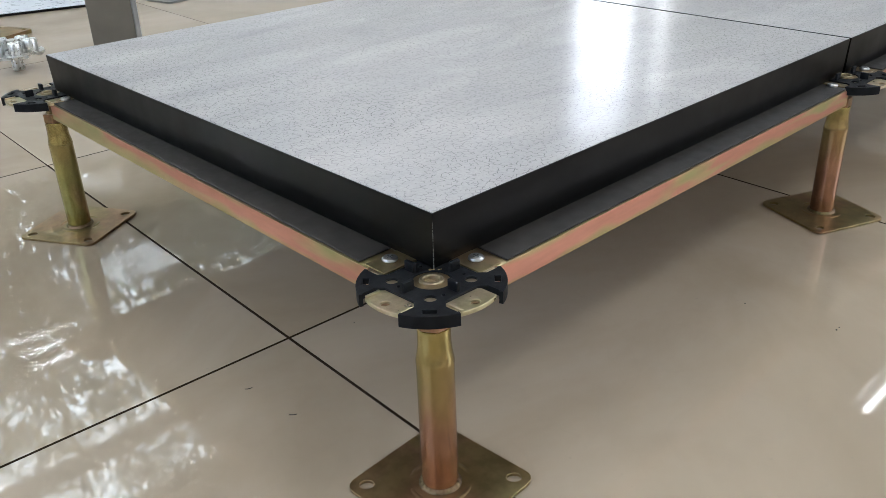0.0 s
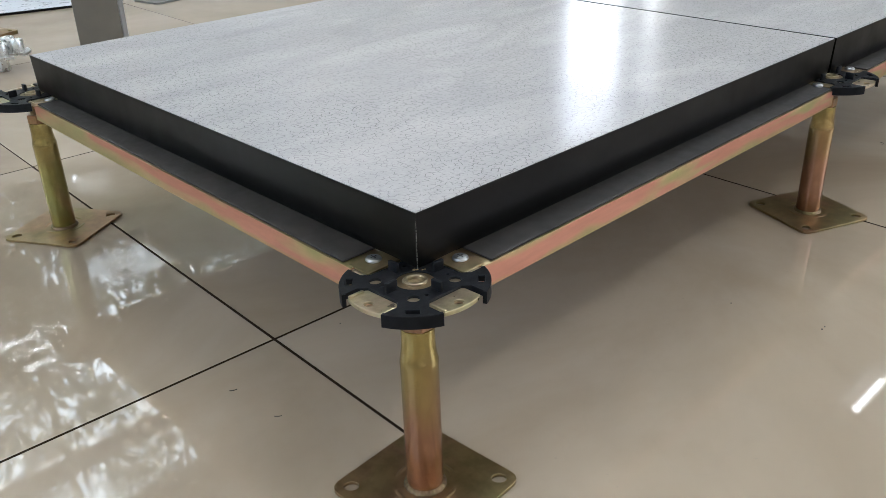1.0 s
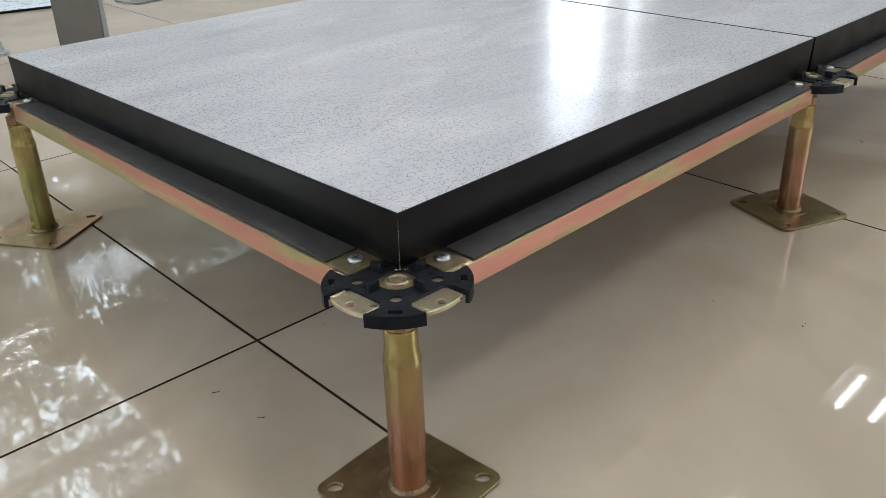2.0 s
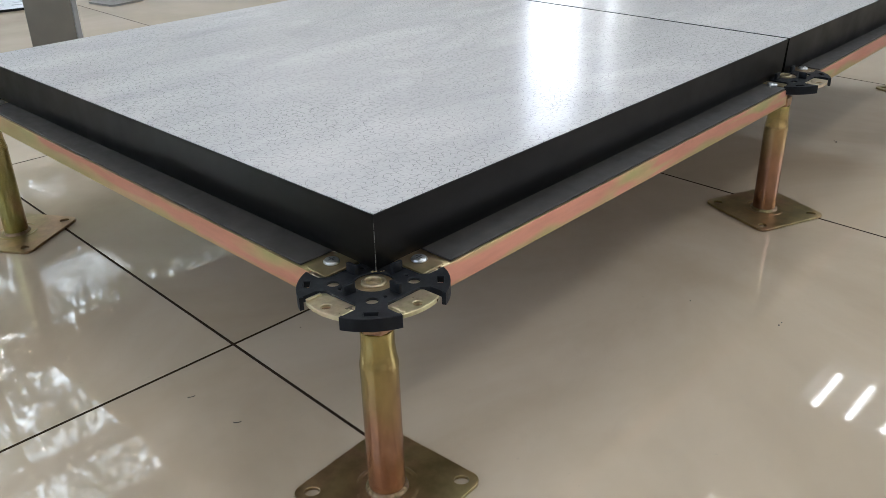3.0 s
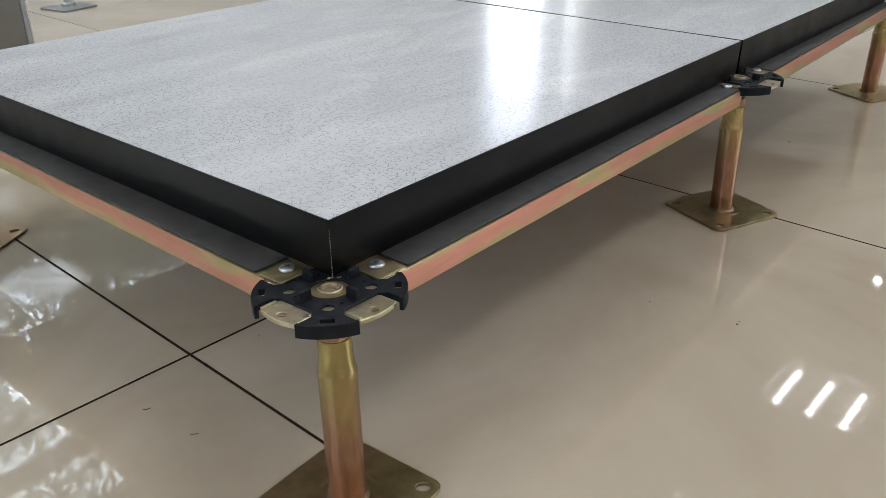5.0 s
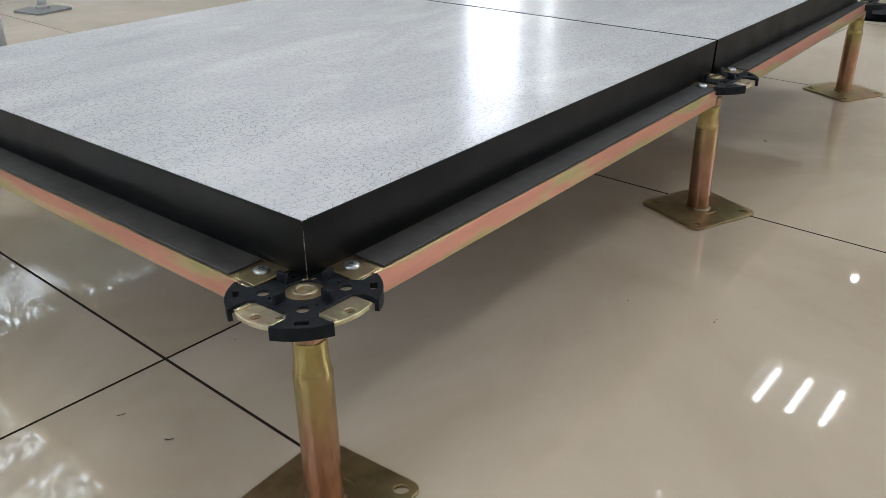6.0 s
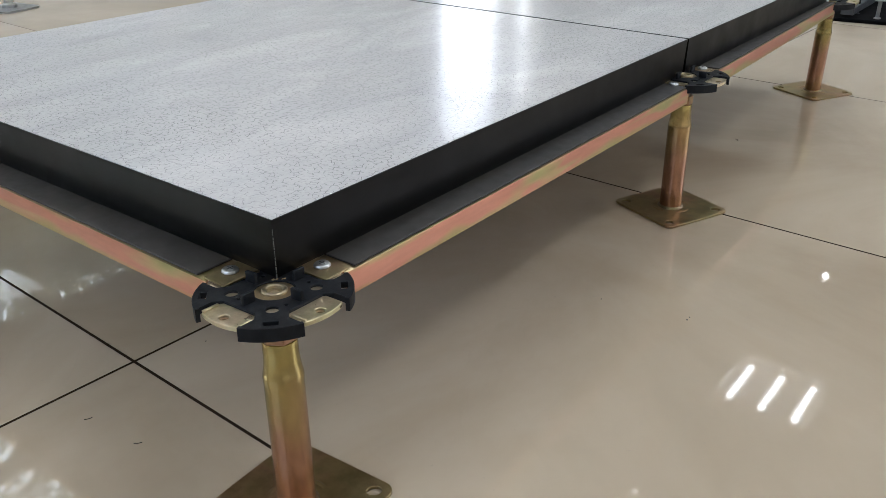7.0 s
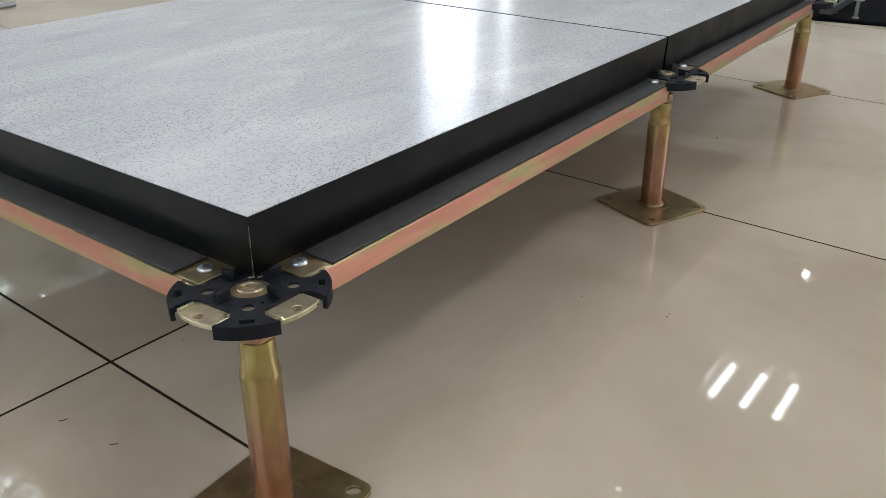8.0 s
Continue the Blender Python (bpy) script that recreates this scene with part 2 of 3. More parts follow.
def plate(bm, outline, holes, z0, z1):
    """A flat plate with holes, from its outline and hole outlines in the plane."""
    edges = []
    for loop in [outline, *holes]:
        vs = [bm.verts.new((x, y, z0)) for x, y in loop]
        edges += [bm.edges.new((vs[i], vs[(i + 1) % len(vs)])) for i in range(len(vs))]
    faces = [g for g in bmesh.ops.triangle_fill(bm, use_beauty=True, edges=edges, normal=(0, 0, 1))["geom"] if isinstance(g, bmesh.types.BMFace)]
    up = [g for g in bmesh.ops.extrude_face_region(bm, geom=faces)["geom"] if isinstance(g, bmesh.types.BMVert)]
    bmesh.ops.translate(bm, verts=up, vec=(0, 0, z1 - z0))
    bmesh.ops.recalc_face_normals(bm, faces=bm.faces)
    return bm


def soften(bm, offset, steep=0.8):
    """Breaks the sharp edges of a plate by a narrow bevel."""
    bmesh.ops.dissolve_limit(bm, angle_limit=0.01, verts=bm.verts, edges=bm.edges)
    sharp = [e for e in bm.edges if len(e.link_faces) == 2 and e.calc_face_angle(0) > steep]
    bmesh.ops.bevel(bm, geom=sharp, offset=offset, segments=1, affect='EDGES', clamp_overlap=True)
    return bm


def ring_of(r, cx=0.0, cy=0.0, n=20, ry=None, turn=0.0):
    pts = [(r * math.cos(2 * math.pi * i / n), (ry or r) * math.sin(2 * math.pi * i / n)) for i in range(n)]
    c, s = math.cos(turn), math.sin(turn)
    return [(cx + c * x - s * y, cy + s * x + c * y) for x, y in pts]


def rect_of(w, h, cx, cy, turn=0.0, r=0.0, n=5):
    pts = []
    for sx, sy, a0 in ((1, 1, 0), (-1, 1, 90), (-1, -1, 180), (1, -1, 270)):
        if r:
            for i in range(n + 1):
                a = radians(a0 + 90 * i / n)
                pts.append((sx * (w / 2 - r) + r * math.cos(a), sy * (h / 2 - r) + r * math.sin(a)))
        else:
            pts.append((sx * w / 2, sy * h / 2))
    c, s = math.cos(turn), math.sin(turn)
    return [(cx + c * x - s * y, cy + s * x + c * y) for x, y in pts]


def part(name, bm, material, parent, label="", smooth=30, m=None):
    """Links a bmesh as one mesh object under a thing or under a part."""
    me = bpy.data.meshes.new(name)
    bmesh.ops.recalc_face_normals(bm, faces=bm.faces)
    bm.to_mesh(me)
    bm.free()
    me.materials.append(material)
    if smooth:
        me.shade_smooth()
        me.set_sharp_from_angle(angle=radians(smooth))
    ob = new(name, me)
    if parent is not None:
        ob.parent = parent
    if m is not None:
        ob.matrix_basis = m
    return tagged(ob, label)


def thing(name, m, label, category, group="", kind=""):
    ob = new(name)
    ob.empty_display_size = 0.05
    ob.matrix_basis = m
    return tagged(ob, label, category, group, kind)


def solid(name, bm, material, label, category, kind="", group="", smooth=30, m=None):
    return tagged(part(name, bm, material, None, label, smooth, m), "", category, group, kind)


# ---- the room ----
X0, X1, Y0, Y1, CEIL = -3.0, 8.0, -3.0, 3.2, 2.9

floor = solid("floor", box(bmesh.new(), X0 - 0.2, X1 + 0.2, Y0 - 0.2, Y1 + 0.2, -0.15, -0.0011), GROUT, "polished cream floor tiles with thin dark joints", "floor", "structure")

# wall with the tree windows, the narrow glass door and its sidelight
OPENINGS = [(-2.4, 2.05, 0.85, 2.82), (4.34, 5.22, 0.0, 2.15), (5.30, 5.70, 0.3, 2.15)]


def wall_along_x(name, y0, y1, openings, paint, label):
    bm = bmesh.new()
    x = X0 - 0.2
    for a, b, lo, hi in sorted(openings):
        box(bm, x, a, y0, y1, 0, CEIL)
        if lo > 0:
            box(bm, a, b, y0, y1, 0, lo)
        box(bm, a, b, y0, y1, hi, CEIL)
        x = b
    box(bm, x, X1 + 0.2, y0, y1, 0, CEIL)
    return solid(name, bm, paint, label, "wall", "structure")


def wall_along_y(name, x0, x1, openings):
    bm = bmesh.new()
    y = Y0
    for a, b, lo, hi in sorted(openings):
        box(bm, x0, x1, y, a, 0, CEIL)
        box(bm, x0, x1, a, b, 0, lo)
        box(bm, x0, x1, a, b, hi, CEIL)
        y = b
    box(bm, x0, x1, y, Y1, 0, CEIL)
    return solid(name, bm, WHITE_WALL, "plain white painted wall", "wall", "structure")


wall_along_x("wall_north", Y1, Y1 + 0.2, OPENINGS, BACKLIT_WALL, "plain painted wall with window openings, coloured grey-beige as if backlit")
# south and west openings are unseen, added to hold the fill lamps
wall_along_x("wall_south", Y0 - 0.2, Y0, [(1.9, 4.9, 1.0, 2.5)], WHITE_WALL, "plain white painted wall with an unseen added opening")
wall_along_y("wall_west", X0 - 0.2, X0, [(-0.7, 1.9, 1.0, 2.5)])
wall_along_y("wall_east", X1, X1 + 0.2, [])
solid("ceiling", box(bmesh.new(), X0 - 0.2, X1 + 0.2, Y0 - 0.2, Y1 + 0.2, CEIL, CEIL + 0.2), WHITE_CEIL, "plain white ceiling", "ceiling", "structure")


def window(name, a, b, lo, hi, bays):
    w = thing(name, pose(0, Y1 + 0.1, 0), "tall glazed window with grey metal frame", "window", kind="structure")
    t = 0.045
    bm = bmesh.new()
    box(bm, a, b, -0.03, 0.03, lo, lo + t)
    box(bm, a, b, -0.03, 0.03, hi - t, hi)
    box(bm, a, a + t, -0.03, 0.03, lo + t, hi - t)
    box(bm, b - t, b, -0.03, 0.03, lo + t, hi - t)
    step = (b - a) / bays
    for i in range(1, bays):
        box(bm, a + i * step - t / 2, a + i * step + t / 2, -0.028, 0.028, lo + t, hi - t)
    part("window_frame", bm, FRAME_ALU, w)
    for i in range(bays):
        part("transom", box(bmesh.new(), a + i * step + t / 2, a + (i + 1) * step - t / 2, -0.032, 0.032, 2.345, 2.435, 0.004, 1), FRAME_ALU, w)
    for i in range(bays):
        for z0, z1 in ((lo + t, 2.345), (2.435, hi - t)):
            p = part("pane", box(bmesh.new(), a + i * step + t / 2, a + (i + 1) * step - t / 2, -0.003, 0.003, z0, z1), GLASS, w)
            p.visible_shadow = False
    return w


window("window_1", *OPENINGS[0], 2)


def slim_light(name, a, b, lo, hi):
    w = thing(name, pose(0, Y1 + 0.1, 0), "narrow bright glazed opening", "window", kind="structure")
    p = part("pane", box(bmesh.new(), a, b, -0.003, 0.003, lo, hi), GLASS, w)
    p.visible_shadow = False


slim_light("window_2", *OPENINGS[1])
slim_light("window_3", *OPENINGS[2])

# ---- outside ----
solid("ground", box(bmesh.new(), -60, 60, Y1 + 0.25, 120, -0.5, -0.2), PAVING, "pale paving outside the windows", "paving", "structure")


SKY_GLOW = glow_material("hazy_sky", (0.93, 0.97, 1.0), 1.15)
bm = bmesh.new()
bow = [[bm.verts.new((34 * math.sin(radians(a)), 34 * math.cos(radians(a)), z)) for z in (-0.2, 45.0)] for a in range(-60, 43, 6)]
for u, w in zip(bow, bow[1:]):
    bm.faces.new((u[0], w[0], w[1], u[1]))
solid("backdrop", bm, SKY_GLOW, "pale hazy sky behind the trees", "sky", "structure")


def tree(x, y, height, seed):
    rng = random.Random(seed)
    t = thing("tree", pose(x, y, -0.2), "leafy green tree outside the window", "tree", "trees outside")
    bm = bmesh.new()

    def limb(p, q, r0, r1):
        d = (q - p)
        rot = d.to_track_quat('Z', 'Y').to_matrix().to_4x4()
        c = bmesh.ops.create_cone(bm, cap_ends=True, segments=7, radius1=r0, radius2=r1, depth=d.length, matrix=Matrix.Translation((p + q) / 2) @ rot)
        return c

    top = Vector((rng.uniform(-.2, .2), rng.uniform(-.2, .2), height * 0.75))
    limb(Vector((0, 0, 0)), top * 0.5, 0.13, 0.08)
    limb(top * 0.5, top, 0.08, 0.02)
    tips = []
    for i in range(26):
        s = top * rng.uniform(0.28, 1.0)
        a = rng.uniform(0, 2 * math.pi)
        e = s + Vector((math.cos(a), math.sin(a), rng.uniform(0.2, 0.9))) * rng.uniform(0.7, 1.9)
        limb(s, e, 0.026, 0.007)
        tips += [s.lerp(e, k) for k in (0.45, 0.75, 1.0)]
    part("trunk", bm, BARK, t)
    verts, faces = [], []
    for c in tips:
        for _ in range(9):
            spray = c + Vector((rng.gauss(0, .30), rng.gauss(0, .30), rng.gauss(0, .26)))
            wide = rng.uniform(.04, .11)
            for _ in range(25):
                p = spray + Vector((rng.gauss(0, wide), rng.gauss(0, wide), rng.gauss(0, wide * 0.7)))
                u = Vector((rng.gauss(0, 1), rng.gauss(0, 1), rng.gauss(0, 1))).normalized()
                w = u.orthogonal().normalized()
                ln = rng.uniform(.022, .042)
                wd = ln * rng.uniform(0.5, 0.75)
                n = len(verts)
                verts += [p - u * ln, p - u * ln * 0.3 + w * wd, p + u * ln * 0.4 + w * wd * 0.8, p + u * ln, p + u * ln * 0.4 - w * wd * 0.8, p - u * ln * 0.3 - w * wd]
                faces.append((n, n + 1, n + 2, n + 3, n + 4, n + 5))
    me = bpy.data.meshes.new("crown")
    me.from_pydata(verts, [], faces)
    me.materials.append(LEAF)
    cr = new("crown", me)
    cr.parent = t
    tagged(cr, "many small green leaves")


# the last three low trees are added to block sky glare on the laminate
for i, (tx, ty, th) in enumerate([(-1.4, 6.4, 9.0), (0.5, 6.8, 9.6), (2.6, 6.2, 8.8), (4.6, 7.2, 9.5), (-3.6, 8.0, 9.0), (2.0, 9.5, 10.5), (-0.4, 8.4, 10.0), (3.6, 8.6, 9.8), (1.3, 7.6, 5.0), (2.9, 7.9, 5.2), (-0.6, 7.2, 4.8), (0.4, 9.3, 5.6), (-2.2, 7.9, 5.2), (3.9, 6.7, 4.3), (3.4, 8.3, 5.4), (4.9, 8.6, 5.0)]):
    tree(tx, ty, th, 10 + i)

# ---- ceiling lights ----


def grille_light(x, y, glow, wide, label, rows=3):
    g = thing("ceiling_light", pose(x, y, CEIL), label, "ceiling light", "ceiling lights")
    bm = bmesh.new()
    L, W = 0.30, wide / 2
    for a in ((-L, L, -W, -W + 0.012), (-L, L, W - 0.012, W), (-L, -L + 0.012, -W + 0.012, W - 0.012), (L - 0.012, L, -W + 0.012, W - 0.012)):
        box(bm, *a, -0.04, -0.001)
    part("frame", bm, WHITE_CEIL, g)
    for k in range(rows):
        yc = (k - (rows - 1) / 2) * wide / rows
        part("lamp_tube", box(bmesh.new(), -0.215, 0.215, yc - 0.016, yc + 0.016, -0.018, -0.004, 0.006), glow, g)
        part("reflector", box(bmesh.new(), -0.24, 0.24, yc - 0.046, yc + 0.046, -0.0032, -0.0012), WHITE_CEIL, g, "white reflector tray")
        for j in range(1, 9 if rows > 1 else 1):
            xx = -0.24 + j * 0.0533
            part("louvre", box(bmesh.new(), xx - 0.005, xx + 0.005, yc - 0.045, yc + 0.045, -0.034, -0.02), STEEL, g)


grille_light(4.64, 0.72, TUBE_GLOW, 0.62, "white louvred ceiling light with three lit tubes")
grille_light(4.67, 1.655, WARM_GLOW, 0.14, "slim ceiling light with one dim warm tube", 1)
grille_light(1.18, 1.245, BRIGHT_GLOW, 0.62, "white louvred ceiling light with three bright tubes")


def downlight(x, y, r, glow=SPOT_GLOW):
    d = thing("downlight", pose(x, y, CEIL), "small round lit ceiling downlight", "downlight", "downlights")
    part("rim", lathe(bmesh.new(), [(r, 0.0), (r + 0.012, 0.0), (r + 0.012, -0.006), (r, -0.006), (r, 0.0)], 28), STEEL, d)
    part("lens", lathe(bmesh.new(), [(0, -0.003), (r, -0.003)], 28), glow, d)


downlight(6.535, 0.905, 0.026)
downlight(3.16, 1.73, 0.015)
downlight(3.25, 1.02, 0.02, DIM_GLOW)

# unseen panels added as fill light over the aisle, one cooler over the display
for lx, ly, power, depth, tint in ((-1.9, -1.5, 0.8, 0.3, (1.0, 0.97, 0.93)), (0.5, -1.5, 2.9, 0.3, (1.0, 0.97, 0.93)), (2.9, -1.5, 2.0, 0.3, (1.0, 0.97, 0.93)),
                                   (5.3, -1.5, 1.8, 0.3, (1.0, 0.97, 0.93)), (2.2, 0.48, 4.2, 0.3, (0.94, 0.98, 1.0))):
    g = thing("ceiling_light", pose(lx, ly, CEIL), "unseen white lit ceiling panel in a metal frame, added as fill", "ceiling light", "ceiling panels")
    bm = bmesh.new()
    e = depth + 0.02
    for a in ((-0.32, 0.32, -e, -e + 0.019), (-0.32, 0.32, e - 0.019, e), (-0.32, -0.301, -e + 0.019, e - 0.019), (0.301, 0.32, -e + 0.019, e - 0.019)):
        box(bm, *a, -0.03, -0.001)
    part("frame", bm, STEEL, g)
    lamp("fill_panel_lamp", 'AREA', look((lx, ly, CEIL - 0.012), (lx, ly + 1e-4, 0)), power, tint, (0.6, 2 * depth))

# ---- the raised floor sample ----
PITCH = 0.6
DISC_TOP = 0.1566
TONGUE = 0.1562
STR_TOP = 0.1540
PANEL_LOW, PANEL_TOP = 0.1558, 0.1946


def head_outline(R, w, inner, chamfer):
    pts = []
    a0 = math.asin(w / R)
    for q in range(4):
        base = q * math.pi / 2
        c, s = math.cos(base), math.sin(base)
        slot = [(inner + chamfer, -w), (inner, -w + chamfer), (inner, w - chamfer), (inner + chamfer, w)]
        pts += [(c * x - s * y, s * x + c * y) for x, y in slot]
        for i in range(13):
            a = base + a0 + (math.pi / 2 - 2 * a0) * i / 12
            pts.append((R * math.cos(a), R * math.sin(a)))
    return pts


def arm_outline(w, reach, core):
    pts = []
    for q in range(4):
        base = q * math.pi / 2
        c, s = math.cos(base), math.sin(base)
        ac = math.asin(w / core)
        arm = [(core * math.cos(ac), -w)]
        a1 = math.asin(w / reach)
        arm += [(reach * math.cos(a), reach * math.sin(a)) for a in np.linspace(-a1, a1, 7)]
        arm += [(core * math.cos(a), core * math.sin(a)) for a in np.linspace(ac, math.pi / 2 - ac, 5)[:-1]]
        pts += [(c * x - s * y, s * x + c * y) for x, y in arm]
    return pts


def build_pedestal():
    p = thing("pedestal", pose(0, 0, 0), "yellow zinc-plated steel pedestal with black plastic head on tiled floor", "pedestal", "floor pedestals")
    # foot plate with punched holes, pressed ring and weld
    holes = [ring_of(0.0052, sx * 0.0357, sy * 0.0357, 16, 0.0042, math.atan2(sy, sx)) for sx in (-1, 1) for sy in (-1, 1)]
    foot = part("base_plate", soften(plate(bmesh.new(), rect_of(0.093, 0.093, 0, 0, 0, 0.0085), holes, 0.0004, 0.0030), 0.0003), ZINC_PLATE, p, "dull brown-gold zinc plate")
    for q in range(4):
        bm = bmesh.new()
        rows = []
        for a in np.linspace(q * math.pi / 2 - 0.55, q * math.pi / 2 + 0.55, 14):
            lift = 0.0008 * math.cos(math.pi * (a - q * math.pi / 2) / 1.1)
            rows.append([bm.verts.new((r * math.cos(a), r * math.sin(a), 0.0029 + k * lift)) for r, k in ((0.0188, 0), (0.0198, 0.8), (0.0206, 1), (0.0214, 0.8), (0.0224, 0))])
        for ra, rb in zip(rows, rows[1:]):
            for i in range(4):
                bm.faces.new((ra[i], rb[i], rb[i + 1], ra[i + 1]))
        part("pressed_rib", bm, ZINC_PLATE, foot, smooth=80)
    bm = lathe(bmesh.new(), [(0.0118, 0.0056), (0.0130, 0.0052), (0.0142, 0.0040), (0.0147, 0.0028)], 104)
    for v in bm.verts:
        a = math.atan2(v.co.y, v.co.x)
        k = 0.5 + 0.5 * math.sin(26 * a + 1.5 * math.sin(3 * a))
        v.co.z += 0.0004 * (k - 0.5) * (v.co.z > 0.003)
        v.co.x *= 1 + 0.012 * k
        v.co.y *= 1 + 0.012 * k
    part("weld", bm, WELD, p, smooth=80)
    part("tube", lathe(bmesh.new(), [(0.0124, 0.003), (0.0125, 0.05), (0.0125, 0.0960), (0.0127, 0.0995), (0.0125, 0.1018), (0.0120, 0.1040), (0.0113, 0.1090), (0.0109, 0.1140), (0.0108, 0.1235), (0.0106, 0.1246), (0.0100, 0.1250), (0.0094, 0.1244), (0.0094, 0.118)], 48), ZINC_TUBE, p, "gold and pink zinc tube with necked top")
    part("threaded_rod", lathe(bmesh.new(), [(0.0070, 0.116)] + [(0.0070 - 0.0005 * (k % 2), 0.118 + 0.0009 * k) for k in range(38)] + [(0.0070, 0.1522)], 20), ZINC_PLATE, p)
    nut = bmesh.new()
    plate(nut, ring_of(0.0114, 0, 0, 6), [ring_of(0.0072, 0, 0, 16)], 0.1249, 0.1345)
    bmesh.ops.bevel(nut, geom=[e for e in nut.edges if e.is_boundary or len(e.link_faces) == 2 and e.calc_face_angle(0) > 0.5], offset=0.0005, segments=1, affect='EDGES')
    part("nut", nut, ZINC_NUT, p, "copper-brown hexagonal lock nut", smooth=0)
    # steel cross under the plastic, with a tapped hole in each arm
    hl = [ring_of(0.0030, 0.0372 * math.cos(q * math.pi / 2), 0.0372 * math.sin(q * math.pi / 2), 14) for q in range(4)]
    cross = part("head_plate", soften(plate(bmesh.new(), arm_outline(0.0150, 0.0432, 0.0300), hl, 0.1520, 0.1550), 0.0004), ZINC_TAB, p, "pale gold zinc cross plate")
    for q in range(4):
        bm = bmesh.new()
        box(bm, 0.0295, 0.0405, -0.0150, -0.0128, 0.1549, 0.1563, 0.0005, 2)
        part("lip", bm, ZINC_TAB, cross, m=Matrix.Rotation(q * math.pi / 2, 4, 'Z'))
        a = q * math.pi / 2
        part("thread", lathe(bmesh.new(), [(0.0027, 0.1536), (0.0022, 0.1530), (0.0027, 0.1524), (0.0, 0.1522)], 14, (0.0372 * math.cos(a), 0.0372 * math.sin(a), 0)), ZINC_PLATE, cross)
    # plastic cap with its slots and holes
    holes = [ring_of(0.0126, 0, 0, 36)]
    for q in range(4):
        a = math.pi / 4 + q * math.pi / 2
        c, s = math.cos(a), math.sin(a)
        holes.append(ring_of(0.0039, 0.0243 * c, 0.0243 * s, 18))
        holes.append(rect_of(0.0042, 0.0085, 0.0405 * c, 0.0405 * s, a))
        b = a + radians(21)
        holes.append(ring_of(0.0012, 0.0212 * math.cos(b), 0.0212 * math.sin(b), 8))
    bm = bmesh.new()
    plate(bm, head_outline(0.0462, 0.0176, 0.0262, 0.0045), holes, 0.1525, DISC_TOP)
    soften(bm, 0.0003)
    cap = part("cap", bm, BLACK_PLASTIC, p, "black moulded plastic cap")
    a0 = math.asin(0.0176 / 0.0462)
    for q in range(4):
        arc = np.linspace(q * math.pi / 2 + a0, (q + 1) * math.pi / 2 - a0, 13)
        loop = [(0.0464 * math.cos(a), 0.0464 * math.sin(a)) for a in arc] + [(0.0438 * math.cos(a), 0.0438 * math.sin(a)) for a in reversed(arc)]
        part("skirt", plate(bmesh.new(), loop, [], 0.1484, 0.1565), BLACK_PLASTIC, cap)
        bm = box(bmesh.new(), 0.0152, 0.0235, -0.0013, 0.0013, DISC_TOP - 0.002, DISC_TOP + 0.0064, 0.0005, 2)
        part("fin", bm, BLACK_PLASTIC, cap, m=Matrix.Rotation(q * math.pi / 2, 4, 'Z'))
    part("washer", lathe(bmesh.new(), [(0.0045, 0.1500), (0.0122, 0.1500), (0.0122, 0.1556), (0.0119, 0.1560), (0.0060, 0.1560)], 36), ZINC_TOP, p)
    part("bushing", lathe(bmesh.new(), [(0.0079, 0.1558), (0.0078, 0.1570), (0.0071, 0.1577), (0.0058, 0.1577), (0.0049, 0.1570), (0.0046, 0.1552), (0.0030, 0.1550), (0.0027, 0.1535), (0.0, 0.1535)], 36), ZINC_BUSH, p, "brass-coloured threaded bushing")
    return p


# foot x, y, turn of the foot plate, head x, y
PEDESTALS = [
    (-0.0037, -0.0061, 3.4, 0.0, 0.0), (0.6035, 0.0035, -22.2, 0.604, 0.0055), (1.2139, 0.0177, -26.1, 1.202, 0.0150),
    (0.0010, 0.5960, 31.5, 0.002, 0.6), (0.603, 0.602, 12.0, 0.603, 0.602), (1.206, 0.603, -8.0, 1.206, 0.602)]
first = build_pedestal()
for i, (fx, fy, turn, hx, hy) in enumerate(PEDESTALS):
    lean = Vector((0, 0, 1)).rotation_difference(Vector((hx - fx, hy - fy, 0.157))).to_matrix().to_4x4()
    stand_at = Matrix.Translation((fx, fy, 0)) @ lean
    ob = first
    if i:
        ob = copy_thing(first, stand_at)
    else:
        first.matrix_basis = stand_at
    for ch in ob.children:
        if ch.name.startswith("base_plate"):
            ch.matrix_basis = lean.inverted() @ pose(0, 0, 0, 0, 0, turn)

# stringers: pressed channel, rubber strip on top, a screw at each end


